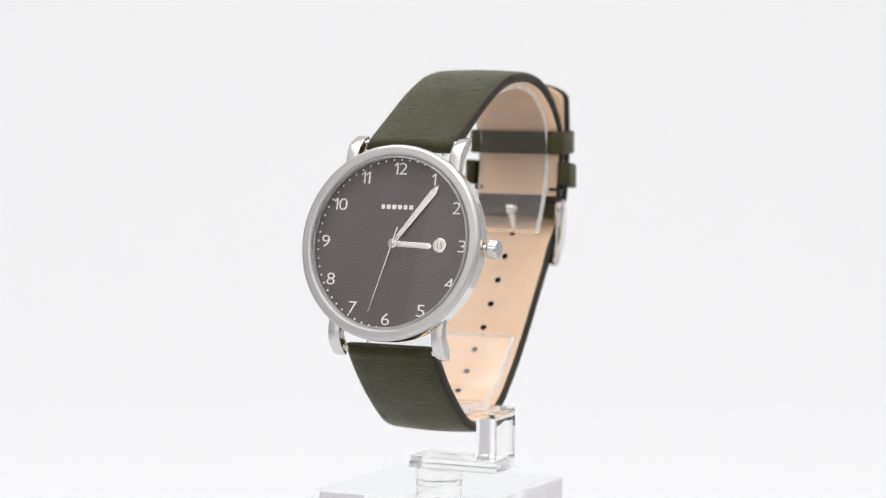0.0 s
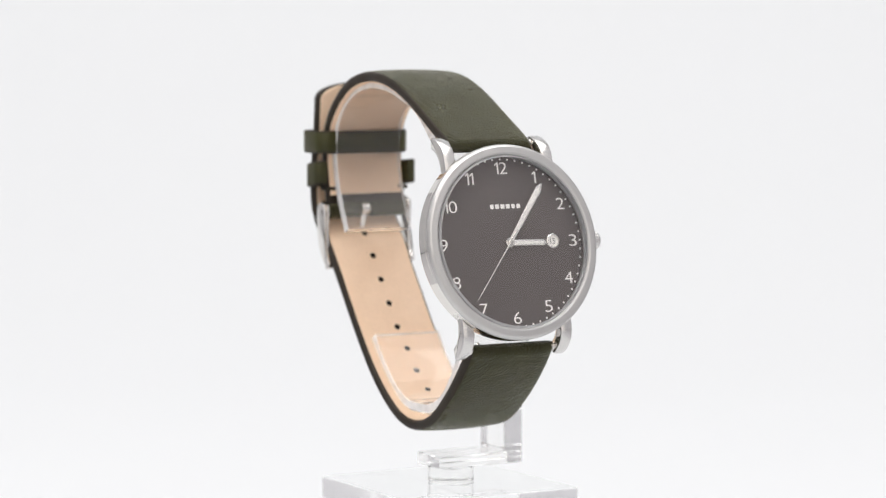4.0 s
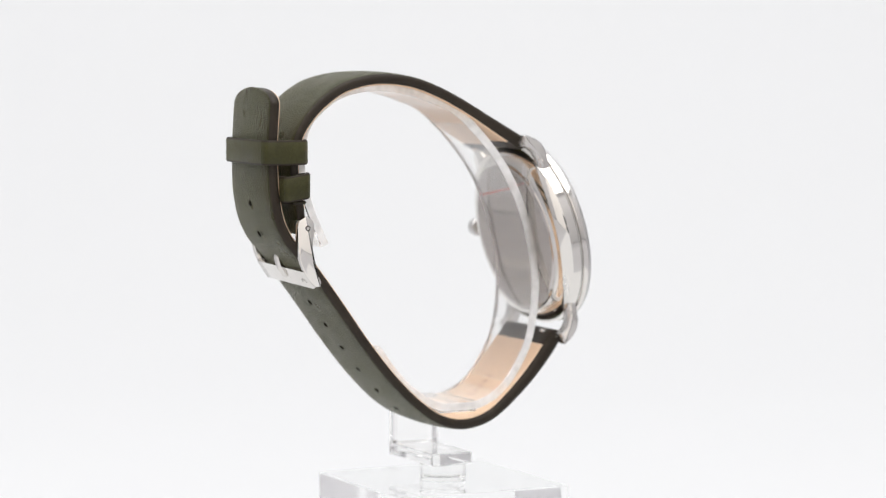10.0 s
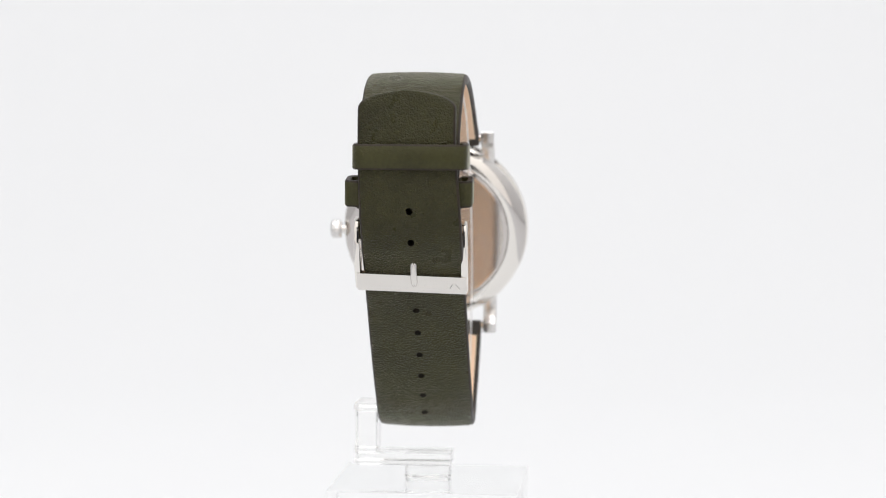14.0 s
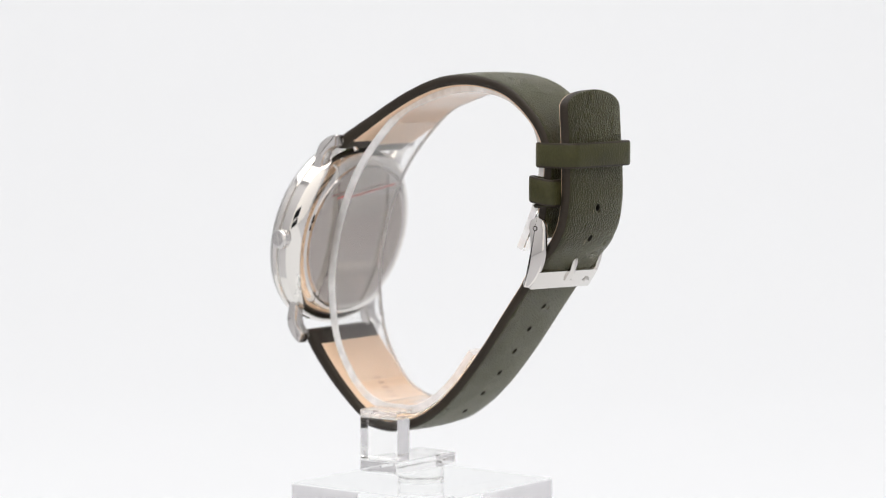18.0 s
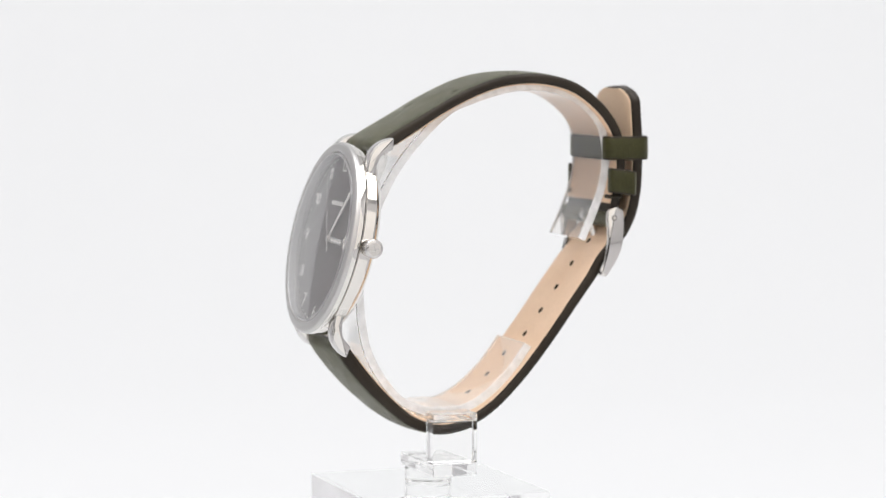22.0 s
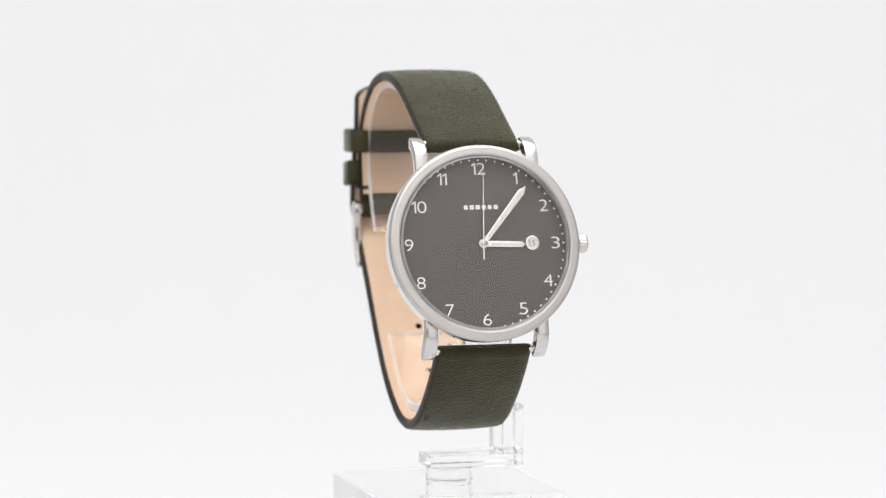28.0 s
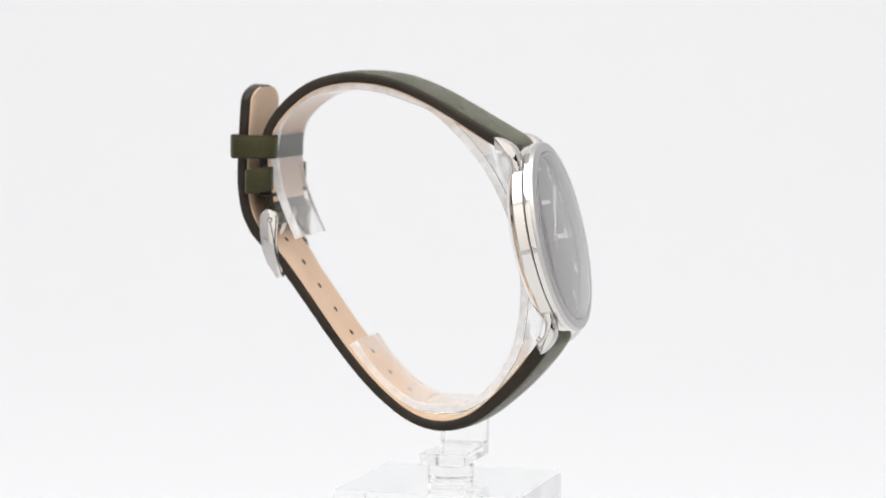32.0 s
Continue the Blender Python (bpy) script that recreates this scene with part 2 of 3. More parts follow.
def ribbon(path, x0, half, outer, inner, s0=0.0, s1=None, step=0.8, holes=(), hole_r=0.7, edge=((0.0, 0.25), (0.14, 0.62), (0.45, 0.88), (1.1, 1.0)), crown=0.0, roll=0.0):
    """A strip with two skins along a path: outer(s) and inner(s) are their heights off the line, half(s) the half width."""
    s1 = path.length if s1 is None else s1
    rows = list(np.linspace(s0, s1, max(3, int((s1 - s0) / step))))
    rows += [s0 + roll * (1 - math.cos(radians(a))) for a in range(15, 91, 15)] if roll else []
    q = hole_r * 1.9
    if half(s1) < 0.5 * half(s0):
        rows += [s1 - 3.6 + 3.6 * math.sin(radians(a)) for a in range(8, 90, 8)] + [s1 - 0.004, s1 - 0.03]
    for h in holes:
        rows = [r for r in rows if abs(r - h) > q + 0.15] + [h - q, h + q]
    rows = sorted(rows)
    cols = [(-1, d, k) for d, k in edge] + [(0, x, 1.0) for x in (-6.6, -3.8, -q, q, 3.8, 6.6)] + [(1, d, k) for d, k in reversed(edge)]
    v, f, mat, want = [], [], [], []

    def way(s, up):
        a, b = path.at(s, 0), path.at(s, 1)
        return Vector((0, b[0] - a[0], b[1] - a[1])) * (1 if up else -1)

    def place(s, x, k, skin):
        w = max(half(s), 0.01)
        mid = 0.5 * (outer(s) + inner(s))
        if roll and s - s0 < roll:
            k = k * max(0.12, math.sqrt(1 - (1 - (s - s0) / roll) ** 2))
        h = mid + ((outer(s) - mid) * k + crown * (1 - (x / w) ** 2) if skin else (inner(s) - mid) * k)
        y, z = path.at(s, h)
        return (x0 + x, y, z)

    def col_x(c, s):
        side, d, _ = c
        w = max(half(s), 0.01)
        return d * min(1.0, w / 9.0) if side == 0 else side * max(w - d, 0.002)
    nc, rim = len(cols), min(2, len(edge) - 1)
    for skin in (1, 0):
        for s in rows:
            for c in cols:
                x = col_x(c, s)
                v.append(place(s, x, c[2], skin))
    nr = len(rows)
    hole_row = {}
    for h in holes:
        hole_row[min(range(nr), key=lambda i: abs(rows[i] - (h - q)))] = h
    mid = len(edge) + 2
    for skin in (1, 0):
        o = 0 if skin else nr * nc
        for i in range(nr - 1):
            for j in range(nc - 1):
                if j == mid and i in hole_row:
                    continue
                f.append((o + i * nc + j, o + i * nc + j + 1, o + (i + 1) * nc + j + 1, o + (i + 1) * nc + j))
                mat.append(2 if (not skin) else (1 if j < rim or j >= nc - 1 - rim else 0))
                want.append(way(0.5 * (rows[i] + rows[i + 1]), skin))
    for i in range(nr - 1):
        for j in (0, nc - 1):
            f.append((i * nc + j, (i + 1) * nc + j, nr * nc + (i + 1) * nc + j, nr * nc + i * nc + j))
            mat.append(1)
            want.append(Vector((1 if j else -1, 0, 0)))
    for i in (0, nr - 1):
        for j in range(nc - 1):
            f.append((i * nc + j, i * nc + j + 1, nr * nc + i * nc + j + 1, nr * nc + i * nc + j))
            mat.append(1 if i else 0)
            e = way(rows[i], 1).cross(Vector((1, 0, 0))) * path.out
            want.append(e * (-1 if i else 1))
    # punched holes: a square patch that runs into a round wall through both skins
    n = 16
    for i, h in hole_row.items():
        rims = {}
        for skin in (1, 0):
            a, b = len(v), len(v) + n
            for k in range(n):
                t = 2 * math.pi * (k + 0.0) / n
                c, s = math.cos(t), math.sin(t)
                m = q / max(abs(c), abs(s))
                v.append(place(h + s * m, c * m, 1.0, skin))
            for k in range(n):
                t = 2 * math.pi * k / n
                v.append(place(h + math.sin(t) * hole_r, math.cos(t) * hole_r, 1.0, skin))
            for k in range(n):
                f.append((a + k, a + (k + 1) % n, b + (k + 1) % n, b + k))
                mat.append(0 if skin else 2)
                want.append(way(h, skin))
            rims[skin] = b
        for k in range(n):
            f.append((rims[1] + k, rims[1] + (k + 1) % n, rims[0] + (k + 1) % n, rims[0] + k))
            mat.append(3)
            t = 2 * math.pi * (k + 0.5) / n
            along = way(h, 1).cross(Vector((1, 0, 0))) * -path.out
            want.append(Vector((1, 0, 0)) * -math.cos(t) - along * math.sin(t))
    for i, (q, e) in enumerate(zip(f, want)):
        p = [Vector(v[k]) for k in q]
        if (p[2] - p[0]).cross(p[3] - p[1]).dot(e) < 0:
            f[i] = tuple(reversed(q))
    return v, f, mat


def lettering(body, height, width, thick=0.05, weight=-0.009):
    """Flat raised characters of a height and width in millimetres, centred, of the built-in font."""
    cu = bpy.data.curves.new("lettering", "FONT")
    cu.body, cu.size, cu.extrude, cu.resolution_u = body, 1.0, 0.02, 6
    cu.offset = weight
    ob = new("lettering", cu)
    me = bpy.data.meshes.new_from_object(ob.evaluated_get(bpy.context.evaluated_depsgraph_get()))
    v = [x.co.copy() for x in me.vertices]
    f = [tuple(p.vertices) for p in me.polygons]
    bpy.data.objects.remove(ob)
    bpy.data.meshes.remove(me)
    bpy.data.curves.remove(cu)
    lo, hi = Vector([min(p[k] for p in v) for k in range(3)]), Vector([max(p[k] for p in v) for k in range(3)])
    k, kx = height / (hi.y - lo.y), width / (hi.x - lo.x)
    mid = (lo + hi) / 2
    return [((p.x - mid.x) * kx, (p.y - mid.y) * k, (p.z - lo.z) / (hi.z - lo.z) * thick) for p in v], f


# ---- the setting ----
def slab(name, verts, faces, mat, label):
    ob = new(name, mesh_of(name, verts, faces, mat, None, 30))
    return tagged(ob, label, "", "", "structure")


def setting():
    # floor and back wall are one sweep with a wide curve
    line = [(-0.70, 0.0), (0.20, 0.0)] + [(0.55 + 0.35 * math.sin(radians(a)), 0.35 - 0.35 * math.cos(radians(a))) for a in range(0, 91, 6)] + [(0.90, 1.0)]
    v, f = [], []
    for d in (0.0, 0.002):
        for y, z in line:
            wide = 0.17 if y < 0.3 else 0.719
            v += [(-wide, y + d, z - d), (wide, y + d, z - d)]
    k = len(line)
    for i in range(k - 1):
        f += [(2 * i, 2 * i + 1, 2 * i + 3, 2 * i + 2), (2 * k + 2 * i, 2 * k + 2 * i + 1, 2 * k + 2 * i + 3, 2 * k + 2 * i + 2)]
        f += [(2 * i, 2 * i + 2, 2 * k + 2 * i + 2, 2 * k + 2 * i), (2 * i + 1, 2 * i + 3, 2 * k + 2 * i + 3, 2 * k + 2 * i + 1)]
    f += [(0, 1, 2 * k + 1, 2 * k), (2 * k - 2, 2 * k - 1, 4 * k - 1, 4 * k - 2)]
    slab("backdrop", v, f, SWEEP, "seamless white studio sweep with added glow")
    for name, x in (("wall_west", -0.74), ("wall_east", 0.72)):
        slab(name, *prism([(x, -0.70), (x + 0.02, -0.70), (x + 0.02, 0.93), (x, 0.93)], 0.0, 1.02), SIDES, "grey fabric tent side wall")
    slab("wall_north", *prism([(-0.74, 0.93), (0.74, 0.93), (0.74, 0.95), (-0.74, 0.95)], 0.0, 1.02), SIDES, "grey fabric tent back wall")
    slab("floor", *prism([(-0.74, -0.70), (0.74, -0.70), (0.74, 0.95), (-0.74, 0.95)], -0.03, -0.004), TABLE, "plain grey table top")
    slab("ceiling", *prism([(-0.74, -0.70), (0.74, -0.70), (0.74, 0.93), (-0.74, 0.93)], 1.021, 1.04), WALLS, "white fabric tent top")
    # unseen glowing wall behind the camera; its slot and a second below make dark reflections
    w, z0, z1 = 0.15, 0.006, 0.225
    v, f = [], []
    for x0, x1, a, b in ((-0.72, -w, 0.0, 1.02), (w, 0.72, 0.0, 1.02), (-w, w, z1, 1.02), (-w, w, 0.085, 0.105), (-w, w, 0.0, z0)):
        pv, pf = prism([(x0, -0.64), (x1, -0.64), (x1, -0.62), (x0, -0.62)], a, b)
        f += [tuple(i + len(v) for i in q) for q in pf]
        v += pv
    slab("wall_south", v, f, CREAM, "unseen cream front wall with added glow and two slots")


setting()

# ---- the wristwatch ----
TILT = radians(12.8)
CASE = Matrix(((1, 0, 0, 2.4), (0, math.sin(TILT), -math.cos(TILT), -25.1), (0, math.cos(TILT), math.sin(TILT), 4.05), (0, 0, 0, 1)))
SX = 2.4      # middle of the strap

UPPER = Path([(-17.0, 22.3), (-14.7, 24.0), (-8.9, 27.4), (-3.0, 30.85), (2.8, 33.75), (8.6, 35.85), (14.5, 36.75), (20.3, 36.4), (26.1, 34.5), (31.6, 30.2), (35.0, 25.1), (35.9, 19.3), (35.3, 14.6), (34.6, 11.0), (34.35, 8.6)], 1)
LOWER = Path([(-25.4, -16.5), (-24.1, -18.35), (-20.15, -23.5), (-15.45, -28.45), (-9.4, -33.35), (-3.3, -35.1), (2.6, -33.95), (8.5, -30.05), (14.4, -24.3), (20.3, -17.1), (26.1, -9.2), (31.4, -2.2), (35.4, 2.2), (37.8, 5.0), (39.5, 8.7), (40.4, 13.4), (40.6, 18.1), (40.5, 23.9), (40.15, 29.8), (39.72, 35.15)], -1)


def watch_thing():
    w = thing("wristwatch", -36.2, "steel wristwatch with grey-brown dial and olive leather strap", "wristwatch")

    # case
    part("case_middle", (*ring_lathe([(17.9, -0.75), (19.55, -0.75), (19.75, -0.95), (19.8, -2.9), (19.65, -3.2), (18.2, -4.5), (16.9, -5.05), (16.2, -5.1), (16.2, -3.0)]), MIRROR, None, 25), w, "mirror-polished steel case band", CASE)
    part("bezel", (*ring_lathe([(17.95, -0.65), (19.45, -0.65), (19.6, -0.5), (20.05, -0.4), (20.1, 0.55), (20.04, 1.0), (19.8, 1.42), (19.4, 1.62), (18.3, 1.7), (18.0, 1.62), (17.8, 1.4), (17.95, 0.2)], 128), [SATIN, MIRROR], [0] * 256 + [1] * 256 + [0] * 1024, 12), w, "satin steel bezel ring", CASE)
    part("crystal", (*lathe([(0, 1.98), (16.9, 1.95), (17.3, 1.88), (17.58, 1.68), (17.7, 1.4), (17.7, 0.36), (17.55, 0.24), (0, 0.24)], 128), [GLASS, GLASS_HAZE, INNER], [0] * 256 + [1] * 512 + [2] * 128, 10), w, "clear raised watch glass", CASE).visible_shadow = False
    part("rehaut", (*ring_lathe([(17.9, 0.2), (17.7, 0.2), (17.68, -0.58), (17.9, -0.7)]), SATIN), w, "grey inner flange", CASE)
    dial = part("dial", (*lathe([(0, -0.66), (17.84, -0.66), (17.84, -0.9), (0, -0.9)]), DIAL), w, "matt grey-brown dial", CASE)
    part("caseback", (*lathe([(0, -5.45), (15.4, -5.45), (15.9, -5.3), (16.15, -5.0), (16.15, -4.2), (0, -4.2)]), BACK, None, 8), w, "polished steel caseback", CASE)

    # dial print
    for i, word in enumerate(("12", "1", "2", "3", "4", "5", "6", "7", "8", "9", "10", "11")):
        a = radians(30 * i)
        v, f = numeral(word)
        x = 15.5 * math.sin(a) + (0.5 if word == "10" else 0)
        part("numeral", (v, f, PRINT, None, 60), dial, "", CASE @ Matrix.Translation((x, 15.4 * math.cos(a), -0.659)))
    for i in range(60):
        a = radians(6 * i)
        m = CASE @ Matrix.Translation((17.2 * math.sin(a), 17.2 * math.cos(a), -0.655))
        part("minute_dot", (*lathe([(0, 0.07), (0.19, 0.07), (0.23, 0.0), (0, 0.0)], 10), PRINT), dial, "", m)
    for i, wide in enumerate((0.8, 0.9, 0.95, 0.9, 0.8, 0.9)):
        x = -3.15 + i * 1.27
        part("maker_mark", (*prism(rounded(x - wide / 2, 7.05, x + wide / 2, 7.95, 0.15, 3), -0.655, -0.60), PRINT), dial, "" if i else "small white printed mark", CASE)

    # date window
    part("date_frame", (*ring_lathe([(1.15, -0.65), (1.5, -0.65), (1.5, -0.42), (1.4, -0.34), (1.22, -0.34)], 40), SILVERED), dial, "round silver date frame", CASE @ Matrix.Translation((10.5, 0, 0)))
    part("date_disc", (*lathe([(0, -0.60), (1.17, -0.60), (1.17, -0.655), (0, -0.655)], 32), LUME), dial, "white date disc", CASE @ Matrix.Translation((10.5, 0, 0)))
    v, f = lettering("15", 1.25, 1.15, 0.03)
    part("date_numeral", (v, f, INK, None, 60), dial, "dark printed 15", CASE @ Matrix.Translation((10.5, 0, -0.598)))

    # each pointer turns about the dial's middle
    hour = hand(w, "hour_hand", [(-0.55, -0.6), (-0.62, 0.4), (-0.62, 8.3), (0, 9.0), (0.62, 8.3), (0.62, 0.4), (0.55, -0.6)], [(-0.26, 1.6), (-0.26, 8.0), (0, 8.3), (0.26, 8.0), (0.26, 1.6)], -0.48, "silver hour hand with white inlay")
    minute = hand(w, "minute_hand", [(-0.45, -0.8), (-0.5, 0.3), (-0.78, 13.6), (0, 15.2), (0.78, 13.6), (0.5, 0.3), (0.45, -0.8)], [(-0.26, 1.8), (-0.42, 13.2), (0, 14.2), (0.42, 13.2), (0.26, 1.8)], -0.27, "silver minute hand with white inlay")
    second = hand(w, "second_hand", [(-0.17, -3.4), (-0.15, 0), (-0.09, 14.7), (0.09, 14.7), (0.15, 0), (0.17, -3.4)], None, -0.07, "thin silver seconds hand")
    part("hand_hub", (*lathe([(0, 0.18), (0.42, 0.17), (0.5, 0.11), (0.52, -0.06), (0.95, -0.12), (1.02, -0.2), (1.02, -0.55), (0, -0.55)], 32), POLISHED), w, "small polished hub", CASE @ Matrix.Translation((0, 0, 0)))

    # lugs
    side = [(13.2, -0.75), (16.5, -0.75), (18.4, -0.85), (20.0, -1.4), (21.35, -2.55), (22.2, -3.75), (22.6, -4.6), (22.75, -5.15), (22.6, -5.35), (20.45, -5.65), (20.15, -5.3), (19.6, -4.4), (18.8, -3.65), (17.8, -3.2), (16.5, -2.95), (13.2, -2.9)]
    for sx, su in itertools.product((-1, 1), (1, -1)):
        a, b = (10.3, 13.1) if sx > 0 else (-13.1, -10.3)
        v, f = prism([(u * su, n) for u, n in side], a, b, 0.5, "x")
        part("lug", (v, f, [LUG, MIRROR], [0] * (len(f) - 2) + [1, 1], 30), w, "polished steel lug", CASE)
    # spring bars with their small end collars
    for su in (1, -1):
        bar = part("spring_bar", (*tube([(-10.4, 21.2 * su, -4.6), (10.4, 21.2 * su, -4.6)], 0.75), POLISHED), w, "steel spring bar", CASE)
        for x in (-9.95, 9.95):
            part("collar", (*tube([(x - 0.2, 21.2 * su, -4.6), (x + 0.2, 21.2 * su, -4.6)], 0.85), POLISHED), bar, "", CASE)

    # crown
    m = CASE @ Matrix.Translation((0, 0.0, -2.75)) @ Matrix.Rotation(radians(90), 4, "Y")
    crown = part("crown", (*knurled(), LUG, None, 12), w, "small knurled steel crown", m)
    part("crown_stem", (*lathe([(0, 19.4), (0.9, 19.4), (0.9, 20.6), (0, 20.6)], 24), POLISHED), crown, "", m)
    for i, (a, b) in enumerate((((-0.9, -0.5), (0.9, 0.1)), ((-0.3, 0.8), (0.5, -0.9)))):
        part("crown_mark", (*tube([(a[0], a[1], 22.8), (b[0], b[1], 22.8)], 0.06, 6), SATIN), crown, "", m)

    # clear film left on the back
    film = part("protective_film", (*lathe([(0, -6.3), (8, -6.2), (13.0, -5.95), (14.6, -5.8), (15.0, -5.65), (15.0, -5.55), (14.4, -5.62), (13.0, -5.8), (8, -6.06), (0, -6.16)], 72), [FILM, INNER], [0] * 288 + [1] * 360), w, "clear protective film on the caseback", CASE)
    part("film_tab", (*prism(rounded(-6.0, 12.5, 6.0, 19.6, 2.4), -6.5, -6.38), [FILM, INNER], [1] * 28 + [0, 1]), film, "clear pull tab", CASE @ Matrix.Translation((0, 12.5, -5.9)) @ Matrix.Rotation(radians(-9), 4, "X") @ Matrix.Translation((0, -12.5, 5.9)))
    part("red_stripe", (*prism([(-7.6, 11.9), (9.8, 9.0), (9.8, 9.25), (-7.6, 12.15)], -6.30, -6.24), RED), film, "thin red printed stripe", CASE)

    strap(w)
    return w, hour, minute, second


def numeral(word, high=2.42, thick=0.08):
    """A printed hour: a stroke with a slanted flag for each 1, the built-in font for the rest."""
    wide = [0.86 if c == "1" else 1.95 if c in "04" else 1.82 for c in word]
    gap = 0.22
    x = -(sum(wide) + gap * (len(word) - 1)) / 2
    v, f = [], []
    for c, w in zip(word, wide):
        if c == "1":
            h = high / 2
            pv, pf = prism([(w - 0.34, -h), (w, -h), (w, h), (w - 0.36, h), (0.0, h - 0.42), (0.0, h - 0.78), (w - 0.34, h - 0.42)], 0.0, thick)
        else:
            pv, pf = lettering(c, high, w, thick)
            pv = [(p[0] + w / 2, p[1], p[2]) for p in pv]
        f += [tuple(k + len(v) for k in q) for q in pf]
        v += [(p[0] + x, p[1], p[2]) for p in pv]
        x += w + gap
    return v, f


def knurled():
    prof = [(0, 22.8), (1.35, 22.8), (1.75, 22.65), (1.93, 22.3), (1.95, 20.9), (1.75, 20.55), (0, 20.5)]
    v, f = lathe(prof, 72)
    out = []
    for i, (x, y, z) in enumerate(v):
        k = 1.0 + (0.02 if (i % 72) % 4 < 2 else -0.012) * (1 if 20.7 < z < 22.4 else 0)
        out.append((x * k, y * k, z))
    return out, f


def hand(w, name, outline, inlay, height, label):
    v, f = prism(outline, 0.0, 0.16, 0.05)
    scale = Matrix.Diagonal((0.001, 0.001, 0.001, 1))
    ob = new(name, mesh_of(name, [scale @ Vector(p) for p in v], f, SILVERED, None, 25))
    ob.parent = w
    tagged(ob, label)
    if inlay:
        v, f = prism(inlay, 0.155, 0.19, 0.01)
        inl = new("inlay", mesh_of("inlay", [scale @ Vector(p) for p in v], f, LUME))
        inl.parent = ob
        tagged(inl, "white inlay")
    ob["height"] = height
    return ob


def hand_pose(w, ob, degrees):
    m = CASE @ Matrix.Translation((0, 0, ob["height"])) @ Matrix.Rotation(radians(-degrees), 4, "Z")
    m = Matrix.Translation((0, 0, -BASE[w])) @ m
    return Matrix.Translation(m.translation / 1000) @ m.to_quaternion().to_matrix().to_4x4()


def askew(v):
    """The long piece runs a little off its middle between the stand and the buckle, its crown side lower."""
    def lie(y, z):
        return -0.8 * max(0.0, min(1.0, (y + 12) / 24)) * (1 - max(0.0, min(1.0, (z - 8) / 16)))
    def lean(x, y, z):
        return 0.035 * (x + 7.6) * max(0.0, min(1.0, y / 8)) * max(0.0, min(1.0, -z / 4))
    return [(x + lie(y, z), y + 0.78 * lean(x, y, z), z - 0.62 * lean(x, y, z)) for x, y, z in (tuple(p) for p in v)]


def bowed(v):
    """The short piece swings a little further out on its crown side as it comes down to the buckle."""
    return [(x, y + 0.035 * (x + 8.0) * max(0.0, min(1.0, (y - 12) / 14)), z) for x, y, z in (tuple(p) for p in v)]


def cocked(v):
    """The buckle hangs a little crooked, its crown side further out and higher."""
    pts = [tuple(p) for p in v]
    wide = max(p[0] for p in pts) - min(p[0] for p in pts)
    mid = sum(p[0] for p in pts) / len(pts)
    return [(x - 0.25, y + 0.035 * ((x if wide > 3 else mid) - 2.3), z + 0.035 * ((x if wide > 3 else mid) - 2.3)) for x, y, z in pts]


